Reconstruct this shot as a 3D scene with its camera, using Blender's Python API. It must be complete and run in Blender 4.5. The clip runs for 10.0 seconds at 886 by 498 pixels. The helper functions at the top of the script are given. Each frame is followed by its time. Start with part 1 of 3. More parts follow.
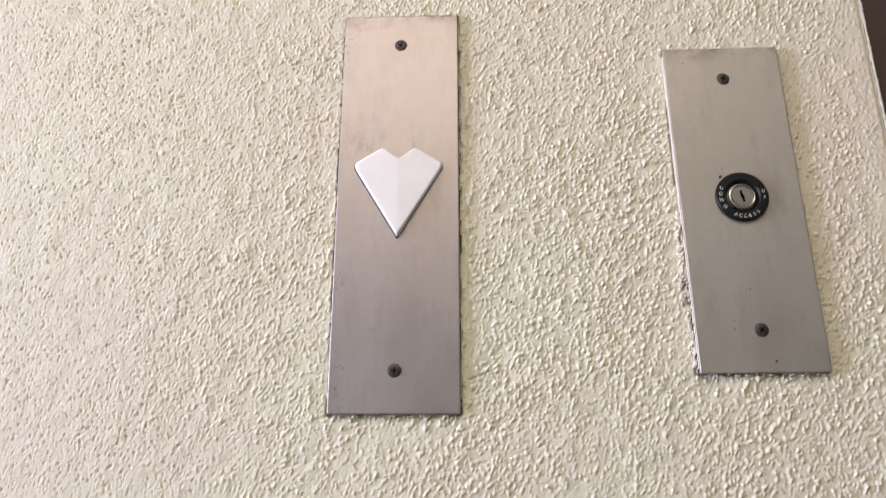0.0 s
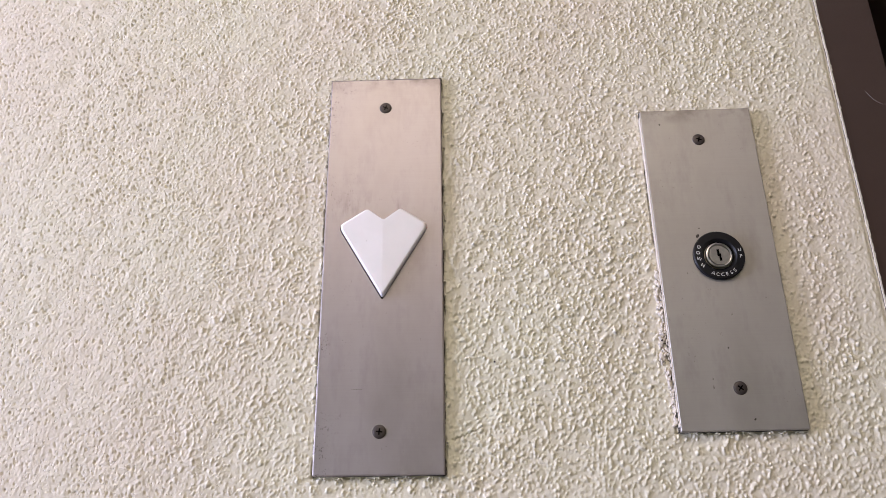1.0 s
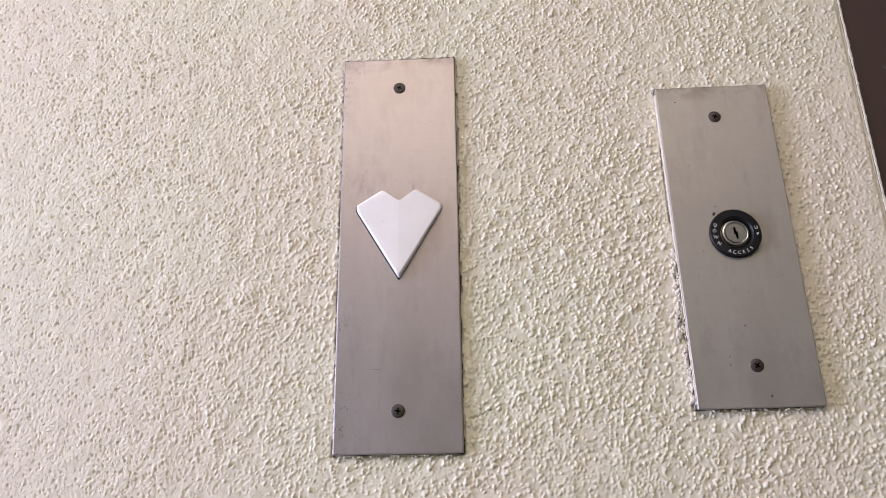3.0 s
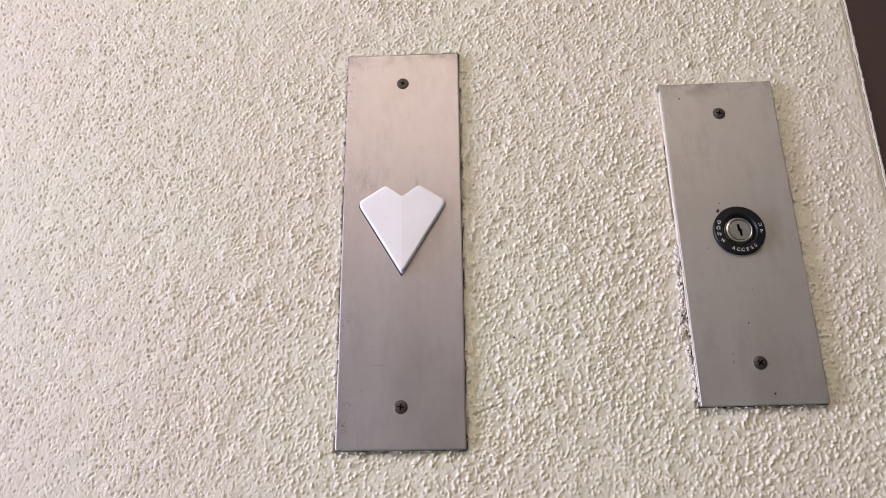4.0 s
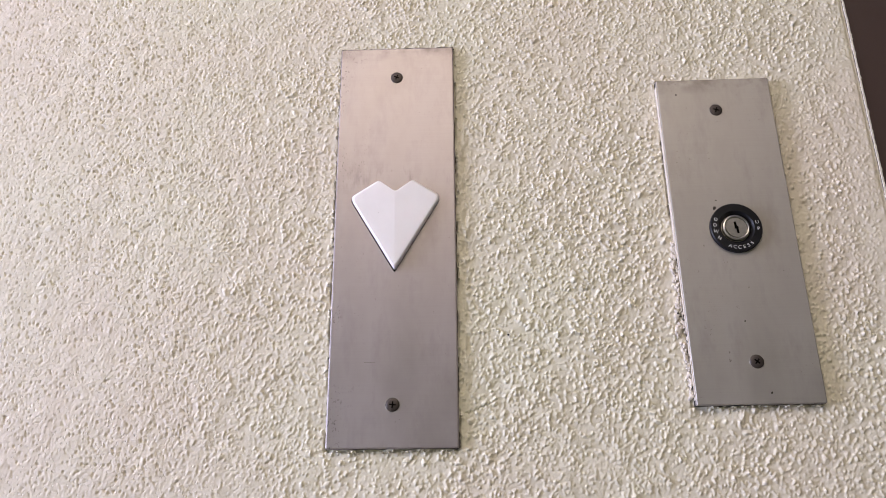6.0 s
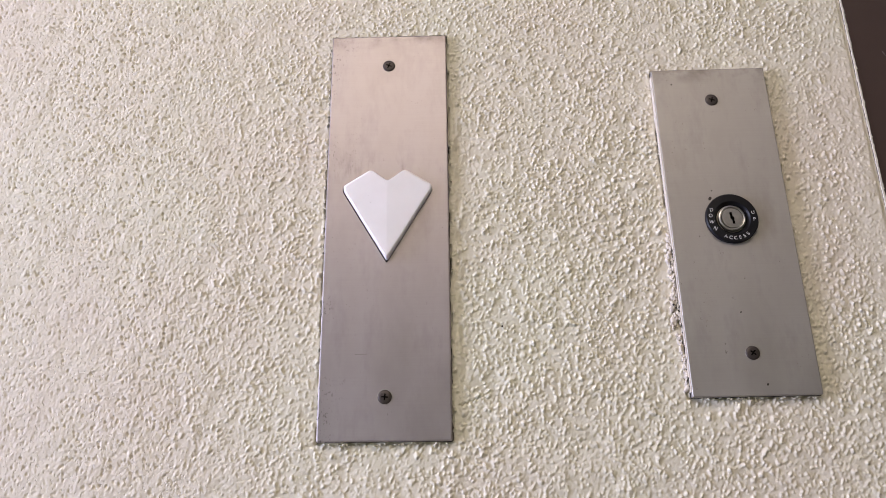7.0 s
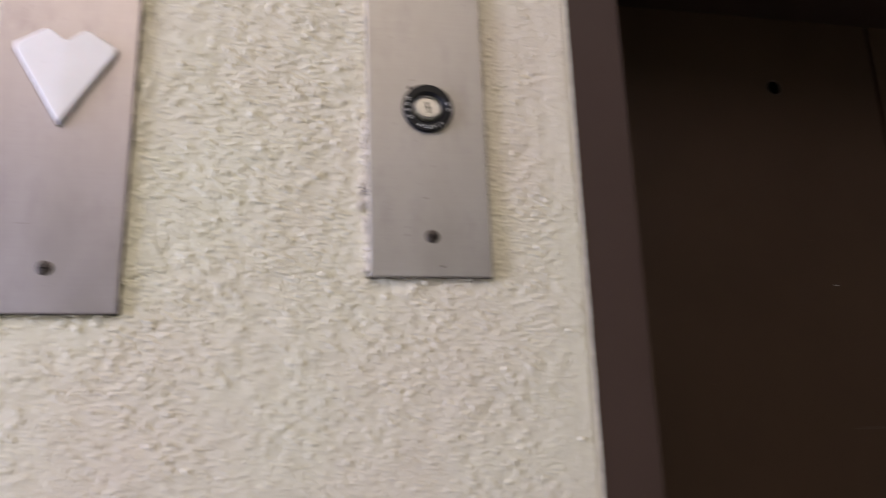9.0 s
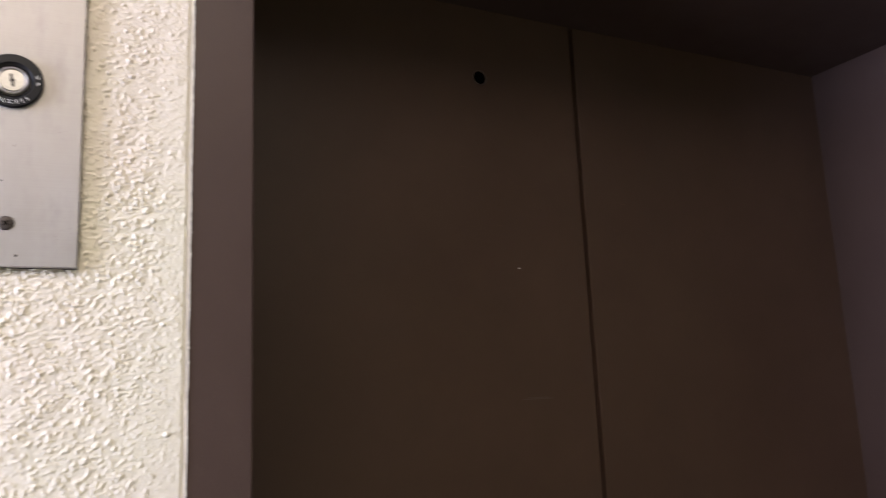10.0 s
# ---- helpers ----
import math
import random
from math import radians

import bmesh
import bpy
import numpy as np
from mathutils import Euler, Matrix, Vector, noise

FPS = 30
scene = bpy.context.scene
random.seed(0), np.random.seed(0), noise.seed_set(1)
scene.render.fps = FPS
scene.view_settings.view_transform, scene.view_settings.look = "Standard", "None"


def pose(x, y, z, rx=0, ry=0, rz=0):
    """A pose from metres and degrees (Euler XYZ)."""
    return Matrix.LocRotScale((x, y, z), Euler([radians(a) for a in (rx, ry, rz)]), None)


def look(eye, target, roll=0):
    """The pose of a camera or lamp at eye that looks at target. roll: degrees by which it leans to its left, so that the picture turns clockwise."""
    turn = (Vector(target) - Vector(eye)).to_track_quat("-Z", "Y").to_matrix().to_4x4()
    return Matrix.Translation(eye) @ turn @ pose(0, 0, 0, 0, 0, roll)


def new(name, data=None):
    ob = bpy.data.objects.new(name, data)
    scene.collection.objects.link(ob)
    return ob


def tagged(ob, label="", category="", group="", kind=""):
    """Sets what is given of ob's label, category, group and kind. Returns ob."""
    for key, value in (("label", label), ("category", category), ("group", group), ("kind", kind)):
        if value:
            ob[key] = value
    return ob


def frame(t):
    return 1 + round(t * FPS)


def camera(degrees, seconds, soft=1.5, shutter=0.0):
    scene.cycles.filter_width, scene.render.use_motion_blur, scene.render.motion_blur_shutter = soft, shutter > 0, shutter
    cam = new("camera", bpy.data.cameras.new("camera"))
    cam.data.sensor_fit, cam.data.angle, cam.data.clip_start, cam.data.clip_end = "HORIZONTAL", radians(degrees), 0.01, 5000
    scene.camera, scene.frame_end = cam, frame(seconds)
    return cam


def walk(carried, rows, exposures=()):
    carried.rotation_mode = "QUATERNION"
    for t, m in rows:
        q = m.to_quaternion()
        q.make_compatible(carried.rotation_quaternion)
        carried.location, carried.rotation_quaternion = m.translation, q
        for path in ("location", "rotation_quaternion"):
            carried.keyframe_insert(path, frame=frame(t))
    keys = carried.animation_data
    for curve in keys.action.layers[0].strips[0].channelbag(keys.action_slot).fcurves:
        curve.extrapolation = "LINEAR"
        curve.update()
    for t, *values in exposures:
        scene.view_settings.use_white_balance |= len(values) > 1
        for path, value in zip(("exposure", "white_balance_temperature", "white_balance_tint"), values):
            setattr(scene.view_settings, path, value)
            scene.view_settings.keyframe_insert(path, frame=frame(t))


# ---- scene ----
# ---- camera ----
cam = camera(62.3, 10.0, soft=0.8, shutter=0.42)


def aim(x, y, z, yaw, pitch, roll):
    """Pose of a camera that faces the wall (+y), turned right by yaw, up by pitch, leaning left by roll."""
    a, b = radians(yaw), radians(pitch)
    way = Vector((math.sin(a) * math.cos(b), math.cos(a) * math.cos(b), math.sin(b)))
    return look((x, y, z), Vector((x, y, z)) + way, roll)


# seconds, eye x y z, yaw, pitch, roll
PATH = [
    (0.0, 0.0524, -0.4996, 1.6099, -2.22, 18.57, -0.03),
    (0.5, 0.0625, -0.5102, 1.6241, -2.14, 20.73, -0.26),
    (1.0, 0.0601, -0.5161, 1.6266, -1.67, 20.98, -0.66),
    (1.5, 0.0615, -0.5174, 1.6267, -2.03, 20.54, -0.84),
    (2.0, 0.0599, -0.5222, 1.6286, -2.36, 19.99, -0.96),
    (2.5, 0.0558, -0.5195, 1.6277, -2.25, 19.61, -1.02),
    (4.0, 0.0515, -0.5173, 1.6283, -2.32, 18.96, -0.74),
    (4.5, 0.0534, -0.5178, 1.6291, -2.43, 19.02, -0.62),
    (5.0, 0.0525, -0.5176, 1.6283, -2.35, 19.13, -0.56),
    (5.5, 0.0516, -0.5142, 1.6273, -2.13, 19.25, -0.55),
    (7.0, 0.0480, -0.4995, 1.6237, -0.88, 18.97, -0.77),
    (7.5, 0.0464, -0.4988, 1.6250, -0.09, 18.87, -0.99),
    (8.0, 0.0484, -0.4968, 1.6259, 2.15, 17.57, -1.20),
    (8.3, 0.0544, -0.4960, 1.6266, 3.68, 16.55, -1.49),
    (8.5, 0.0627, -0.4973, 1.6208, 6.34, 15.34, -1.47),
    (8.7, 0.0950, -0.4960, 1.6050, 8.99, 14.07, -2.00),
    (9.0, 0.1572, -0.4925, 1.5822, 11.43, 14.06, -1.78),
    (9.1, 0.1800, -0.5050, 1.5790, 13.05, 13.51, -2.00),
    (9.3, 0.2020, -0.5130, 1.5790, 16.05, 12.77, -1.90),
    (9.5, 0.2208, -0.5130, 1.5854, 18.93, 11.83, -2.06),
    (9.6, 0.2440, -0.5250, 1.5860, 19.75, 11.57, -2.10),
    (9.8, 0.2820, -0.5430, 1.6000, 23.33, 10.43, -2.10),
    (10.0, 0.2993, -0.5440, 1.6057, 26.02, 9.92, -2.39),
]
walk(cam, [(t, aim(*p)) for t, *p in PATH],
     exposures=[(0, 0.17, 6540, 17), (0.8, 0.06, 6360, 22), (5.0, 0.06, 6360, 22), (7.0, 0.01, 6360, 22), (8.3, 0.02, 6360, 22), (9.0, 0.03, 6360, 22), (9.5, 0.36, 6300, 20), (10.0, 0.78, 6300, 22)])

# ---- sizes ----
WALL_L = -2.6      # window end of the lantern wall
FRAME_IN, FRAME_OUT = 0.408, 1.557
DOOR_L, DOOR_R, DOOR_Y, HEAD = 0.408, 1.512, 0.325, 2.135
HALL_R, HALL_Y, CEIL = 3.3, -2.3, 2.60

# ---- light ----
world = bpy.data.worlds.new("world")
scene.world = world
world.use_nodes = True
wn = world.node_tree.nodes
sky = wn.new("ShaderNodeTexSky")
sky.sky_type, sky.sun_disc = "NISHITA", False
sky.sun_elevation, sky.sun_rotation = radians(38), radians(200)
wn["Background"].inputs["Strength"].default_value = 0.12
world.node_tree.links.new(sky.outputs["Color"], wn["Background"].inputs["Color"])


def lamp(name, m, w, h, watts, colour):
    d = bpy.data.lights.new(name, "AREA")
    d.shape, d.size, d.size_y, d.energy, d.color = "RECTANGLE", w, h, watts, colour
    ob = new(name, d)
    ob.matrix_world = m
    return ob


# daylight through the window at the end of the hall
lamp("window_light", look((-2.55, -0.70, 1.80), (0.0, -0.40, 1.6)), 0.8, 1.1, 94, (0.692, 0.775, 1.0))
# warm fill lamp added under the ceiling; unseen, with no fixture
lamp("added_overhead_fill", look((-0.12, -1.08, 2.57), (-0.12, -1.08, 0)), 1.3, 1.1, 11.6, (1.0, 0.88, 0.60))


# ---- materials ----
class Nodes:
    def __init__(self, name):
        self.mat = bpy.data.materials.new(name)
        self.mat.use_nodes = True
        self.tree = self.mat.node_tree
        self.bsdf = self.tree.nodes["Principled BSDF"]

    def add(self, kind, **values):
        n = self.tree.nodes.new(kind)
        for k, v in values.items():
            key = k.replace("_", " ")
            if key in n.inputs:
                n.inputs[key].default_value = v
        return n

    def link(self, a, b):
        self.tree.links.new(a, b)

    def coords(self, scale=(1, 1, 1)):
        co = self.add("ShaderNodeTexCoord")
        mp = self.add("ShaderNodeMapping")
        mp.inputs["Scale"].default_value = scale
        self.link(co.outputs["Object"], mp.inputs["Vector"])
        return mp.outputs["Vector"]

    def ranged(self, value, lo, hi):
        m = self.add("ShaderNodeMapRange")
        m.inputs["From Min"].default_value, m.inputs["From Max"].default_value = lo, hi
        self.link(value, m.inputs["Value"])
        return m.outputs["Result"]

    def noise(self, vec, scale, detail=4.0, rough=0.6):
        n = self.add("ShaderNodeTexNoise", Scale=scale, Detail=detail, Roughness=rough)
        self.link(vec, n.inputs["Vector"])
        return n.outputs["Fac"]

    def ramp(self, fac, stops):
        r = self.add("ShaderNodeValToRGB")
        e = r.color_ramp.elements
        while len(e) < len(stops):
            e.new(0.5)
        for el, (p, c) in zip(e, stops):
            el.position = p
            el.color = (*c, 1) if len(c) == 3 else c
        self.link(fac, r.inputs["Fac"])
        return r.outputs["Color"]

    def mix(self, fac, a, b, mode="MIX"):
        m = self.add("ShaderNodeMix")
        m.data_type, m.blend_type = "RGBA", mode
        for sock, val in ((m.inputs[0], fac), (m.inputs[6], a), (m.inputs[7], b)):
            if isinstance(val, (int, float)):
                sock.default_value = val
            elif isinstance(val, tuple):
                sock.default_value = (*val, 1)
            else:
                self.link(val, sock)
        return m.outputs[2]

    def bump(self, height, strength, dist, normal=None):
        b = self.add("ShaderNodeBump", Strength=strength, Distance=dist)
        self.link(height, b.inputs["Height"])
        if normal is not None:
            self.link(normal, b.inputs["Normal"])
        return b.outputs["Normal"]

    def finish(self, colour=None, rough=None, metal=None, normal=None, **values):
        for name, val in (("Base Color", colour), ("Roughness", rough), ("Metallic", metal), ("Normal", normal)):
            if val is None:
                continue
            s = self.bsdf.inputs[name]
            if isinstance(val, tuple):
                s.default_value = (*val, 1)
            elif isinstance(val, (int, float)):
                s.default_value = val
            else:
                self.link(val, s)
        for k, v in values.items():
            self.bsdf.inputs[k.replace("_", " ")].default_value = v
        return self.mat


def grey(v):
    return (v, v, v)


def stucco_paint():
    n = Nodes("cream_stucco_paint")
    v = n.coords()
    big = n.noise(v, 5, 3)
    fine = n.noise(v, 260, 3)
    c = n.ramp(big, [(0.32, (0.738, 0.658, 0.558)), (0.68, (0.732, 0.712, 0.572))])
    c = n.mix(0.25, c, n.ramp(fine, [(0.3, (0.62, 0.575, 0.49)), (0.6, (0.77, 0.72, 0.635))]))
    # fine spatter on the drops; towards the window end it gives way to small open pits
    co = n.add("ShaderNodeTexCoord")
    sep = n.add("ShaderNodeSeparateXYZ")
    n.link(co.outputs["Object"], sep.inputs["Vector"])
    warp = n.add("ShaderNodeMath")
    warp.operation = "MULTIPLY_ADD"
    warp.inputs[1].default_value = 0.22
    n.link(n.noise(v, 22, 3), warp.inputs[0])
    n.link(sep.outputs["X"], warp.inputs[2])
    side = n.ramp(n.ranged(warp.outputs[0], -0.24, 0.14), [(0.0, grey(0.35)), (0.16, grey(1.0)), (0.52, grey(0.9)), (0.82, grey(0.0))])
    cell = n.add("ShaderNodeTexVoronoi", Scale=430.0, Randomness=1.0)
    n.link(n.coords((1.0, 1.0, 0.8)), cell.inputs["Vector"])
    pit = n.ramp(cell.outputs["Distance"], [(0.14, grey(0.0)), (0.32, grey(1.0))])
    pick = n.ramp(n.noise(v, 330, 2), [(0.50, grey(1.0)), (0.58, grey(0.0))])
    pit = n.mix(n.mix(1.0, side, pick, "MULTIPLY"), grey(1.0), pit)
    grain = n.add("ShaderNodeTexVoronoi", Scale=760.0, Randomness=1.0)
    n.link(n.coords((1.0, 1.0, 0.85)), grain.inputs["Vector"])
    drop = n.ramp(grain.outputs["Distance"], [(0.1, grey(1.0)), (0.55, grey(0.0))])
    nm = n.bump(n.noise(v, 480, 1, 0.5), 0.22, 0.0006)
    nm = n.bump(drop, 0.09, 0.0004, nm)
    nm = n.bump(pit, 0.6, 0.0006, nm)
    return n.finish(c, 0.7, 0.0, nm, Specular_IOR_Level=0.3)


def plain_paint(name, a, b, rough=0.7):
    n = Nodes(name)
    v = n.coords()
    c = n.ramp(n.noise(v, 3, 4), [(0.3, a), (0.7, b)])
    nm = n.bump(n.noise(v, 180, 3), 0.25, 0.001)
    return n.finish(c, rough, 0.0, nm)


def brushed_steel(name, pitted, tint, rough, top, metal):
    n = Nodes(name)
    v = n.coords()
    grain = n.noise(n.coords((16, 1, 1100)), 1.0, 3, 0.7)
    cloud = n.noise(n.coords((1, 1, 0.45)), 24, 5, 0.65)
    smear = n.noise(n.coords((1, 1, 0.35)), 55, 4, 0.7)
    spots = n.noise(v, 520, 2, 0.5)
    flecks = n.noise(n.coords((1, 1, 0.6)), 330, 3, 0.6)
    patch = n.noise(v, 26, 3)
    c = n.ramp(cloud, [(0.28, (0.365, 0.340, 0.333)), (0.5, (0.415, 0.388, 0.381)), (0.72, (0.445, 0.421, 0.418))])
    c = n.mix(n.ramp(smear, [(0.50, grey(0.0)), (0.72, grey(0.6))]), c, (0.33, 0.30, 0.295))
    dirt = n.mix(1.0, n.ramp(spots, [(0.66, grey(0.0)), (0.72, grey(0.8))]),
                 n.ramp(patch, [(0.56, grey(0.0)), (0.66, grey(0.75))]), "MULTIPLY")
    c = n.mix(dirt, c, (0.12, 0.10, 0.095))
    if pitted:
        # corrosion pits and runs gathered along one long side and over the lens
        co = n.add("ShaderNodeTexCoord")
        sep = n.add("ShaderNodeSeparateXYZ")
        n.link(co.outputs["Object"], sep.inputs["Vector"])
        side = n.ramp(n.ranged(sep.outputs["X"], -0.045, 0.045), [(0.0, grey(1.0)), (0.30, grey(0.0))])
        side = n.mix(1.0, side, n.ramp(n.noise(n.coords((1, 1, 0.6)), 38, 2), [(0.50, grey(0.0)), (0.62, grey(1.0))]), "MULTIPLY")
        pits = n.ramp(n.noise(n.coords((1, 1, 0.7)), 620, 3, 0.6), [(0.59, grey(0.0)), (0.66, grey(0.85))])
        c = n.mix(n.mix(1.0, side, pits, "MULTIPLY"), c, (0.10, 0.085, 0.085))
        band = n.ramp(n.ranged(sep.outputs["Z"], 0.0, 0.08), [(0.35, grey(0.0)), (0.48, grey(1.0)), (0.56, grey(1.0)), (0.72, grey(0.0))])
        runs = n.ramp(n.noise(n.coords((1, 1, 0.3)), 75, 4, 0.65), [(0.54, grey(0.0)), (0.66, grey(0.6))])
        c = n.mix(n.mix(1.0, band, runs, "MULTIPLY"), c, (0.24, 0.21, 0.21))
    # dull stains along the upper edge
    co = n.add("ShaderNodeTexCoord")
    sep = n.add("ShaderNodeSeparateXYZ")
    n.link(co.outputs["Object"], sep.inputs["Vector"])
    brim = n.ramp(n.ranged(sep.outputs["Z"], top - 0.014, top), [(0.0, grey(0.0)), (1.0, grey(1.0))])
    blot = n.ramp(n.noise(v, 65, 4), [(0.44, grey(0.0)), (0.66, grey(0.85))])
    c = n.mix(n.mix(1.0, brim, blot, "MULTIPLY"), c, (0.17, 0.15, 0.14))
    c = n.mix(n.ramp(flecks, [(0.72, grey(0.0)), (0.78, grey(0.6))]), c, (0.10, 0.08, 0.075))
    c = n.mix(0.04, c, n.ramp(grain, [(0.3, grey(0.35)), (0.7, grey(0.75))]))
    c = n.mix(1.0, c, tint, "MULTIPLY")
    r = n.ramp(cloud, [(0.25, grey(rough)), (0.75, grey(rough + 0.11))])
    nm = n.bump(grain, 0.07, 0.0003)
    return n.finish(c, r, metal, nm, Anisotropic=0.35)


def bronze_paint(name, a, b, rough):
    n = Nodes(name)
    v = n.coords()
    c = n.ramp(n.noise(v, 7, 5), [(0.3, a), (0.7, b)])
    scuff = n.ramp(n.noise(n.coords((40, 1, 300)), 1.0, 2), [(0.72, grey(0.0)), (0.82, grey(0.25))])
    c = n.mix(scuff, c, tuple(2.2 * k for k in b))
    nm = n.bump(n.noise(v, 420, 3), 0.18, 0.0005)
    r = n.ramp(n.noise(v, 12, 4), [(0.3, grey(rough - 0.05)), (0.7, grey(rough + 0.06))])
    return n.finish(c, r, 0.0, nm, Specular_IOR_Level=0.34)


def simple(name, colour, rough, metal=0.0, **values):
    n = Nodes(name)
    v = n.coords()
    f = n.noise(v, 350, 3)
    c = n.ramp(f, [(0.3, tuple(0.82 * k for k in colour)), (0.7, colour)])
    nm = n.bump(n.noise(v, 900, 2), 0.08, 0.0003)
    return n.finish(c, rough, metal, nm, **values)


def frosted():
    n = Nodes("frosted_white_acrylic")
    v = n.coords()
    c = n.ramp(n.noise(v, 60, 3), [(0.3, (0.84, 0.815, 0.83)), (0.7, (0.88, 0.85, 0.87))])
    speck = n.ramp(n.noise(v, 700, 1), [(0.80, grey(0.0)), (0.83, grey(0.8))])
    c = n.mix(speck, c, (0.25, 0.21, 0.19))
    return n.finish(c, 0.45, 0.0, n.bump(n.noise(v, 500, 2), 0.05, 0.0002), Subsurface_Weight=0.45, Subsurface_Scale=0.004, Subsurface_Radius=(1.0, 0.9, 0.9))


STUCCO = stucco_paint()
STEEL = brushed_steel("brushed_stainless_steel", False, (1.03, 1.03, 0.985), 0.50, 0.125, 0.9)
STEEL_WORN = brushed_steel("pitted_stainless_steel", True, (0.945, 0.90, 0.93), 0.38, 0.1565, 0.82)
BRONZE = bronze_paint("dark_bronze_frame_paint", (0.053, 0.0325, 0.0262), (0.064, 0.040, 0.0325), 0.42)
DOOR_PAINT = bronze_paint("dark_brown_door_paint", (0.062, 0.0350, 0.0235), (0.074, 0.0425, 0.0290), 0.44)
ACRYLIC = frosted()
CAULK = simple("cream_caulk", (0.66, 0.605, 0.50), 0.6)
FILLER = simple("pale_filler", (0.70, 0.63, 0.545), 0.6)
LIP = simple("ragged_white_paint", (0.76, 0.71, 0.62), 0.6)
BLACK = simple("black_anodised_ring", (0.006, 0.006, 0.008), 0.45, Specular_IOR_Level=0.25)
CHROME = simple("satin_chrome", (0.62, 0.60, 0.58), 0.28, 1.0)
SCREW = simple("dark_oxide_screw", (0.072, 0.058, 0.053), 0.45, 0.5)
DARK = simple("dark_void", (0.003, 0.0025, 0.0025), 0.9, Specular_IOR_Level=0.0)
SCUFF_RIM = simple("pale_scuff_and_rim", (0.082, 0.055, 0.044), 0.6)
HAIR = simple("pale_hair", (0.32, 0.28, 0.25), 0.6)
SCRATCH = simple("dull_scratch", (0.20, 0.175, 0.165), 0.6)
GRIME = simple("dark_grime", (0.045, 0.036, 0.030), 0.8)
INK = simple("white_engraving", (0.72, 0.72, 0.72), 0.5)
CEILING = plain_paint("white_ceiling_paint", (0.755, 0.70, 0.725), (0.795, 0.74, 0.765))
HALL = plain_paint("beige_hall_paint", (0.258, 0.264, 0.153), (0.290, 0.297, 0.173))
FLOOR = plain_paint("grey_brown_floor", (0.16, 0.135, 0.115), (0.21, 0.18, 0.155), 0.45)


# ---- builders ----
def mesh_of(bm, name, mat, smooth=False):
    me = bpy.data.meshes.new(name)
    bmesh.ops.recalc_face_normals(bm, faces=bm.faces)
    if smooth:
        for f in bm.faces:
            f.smooth = True
    bm.to_mesh(me)
    bm.free()
    me.materials.append(mat)
    return me


def solid(name, bm, mat, label="", category="", group="", kind="", smooth=False):
    return tagged(new(name, mesh_of(bm, name, mat, smooth)), label, category, group, kind)


def part(name, bm, mat, parent, label="", smooth=False):
    ob = new(name, mesh_of(bm, name, mat, smooth))
    ob.parent = parent
    if label:
        ob["label"] = label
    return ob


def box(bm, x0, x1, y0, y1, z0, z1, bevel=0.0, segments=2):
    made = bmesh.ops.create_cube(bm, size=1.0)["verts"]
    for v in made:
        v.co = Vector((x0 + (v.co.x + 0.5) * (x1 - x0), y0 + (v.co.y + 0.5) * (y1 - y0), z0 + (v.co.z + 0.5) * (z1 - z0)))
    if bevel:
        edges = list({e for v in made for e in v.link_edges})
        bmesh.ops.bevel(bm, geom=edges, offset=bevel, segments=segments, affect="EDGES", profile=0.5)
    return bm


def boxed(*a, **k):
    return box(bmesh.new(), *a, **k)


def lathe(profile, n=48, closed=True):
    """Turns (radius, depth) round the y axis; depth grows towards the viewer (-y)."""
    bm = bmesh.new()
    rings = []
    for r, d in profile:
        if r < 1e-6:
            rings.append([bm.verts.new((0, -d, 0))])
        else:
            rings.append([bm.verts.new((r * math.cos(2 * math.pi * i / n), -d, r * math.sin(2 * math.pi * i / n))) for i in range(n)])
    for a, b in zip(rings, rings[1:]):
        for i in range(n):
            j = (i + 1) % n
            if len(a) == 1:
                bm.faces.new((a[0], b[i], b[j]))
            elif len(b) == 1:
                bm.faces.new((a[i], a[j], b[0]))
            else:
                bm.faces.new((a[i], a[j], b[j], b[i]))
    return bm


def prism(outline, y0, y1, bevel=0.0):
    """A flat outline in x, z drawn out from y0 (back) to y1 (front)."""
    bm = bmesh.new()
    back = [bm.verts.new((x, y0, z)) for x, z in outline]
    front = [bm.verts.new((x, y1, z)) for x, z in outline]
    n = len(outline)
    bm.faces.new(back)
    top = bm.faces.new(front)
    for i in range(n):
        bm.faces.new((back[i], back[(i + 1) % n], front[(i + 1) % n], front[i]))
    if bevel:
        bmesh.ops.bevel(bm, geom=list(top.edges), offset=bevel, segments=2, affect="EDGES", profile=0.5)
    return bm


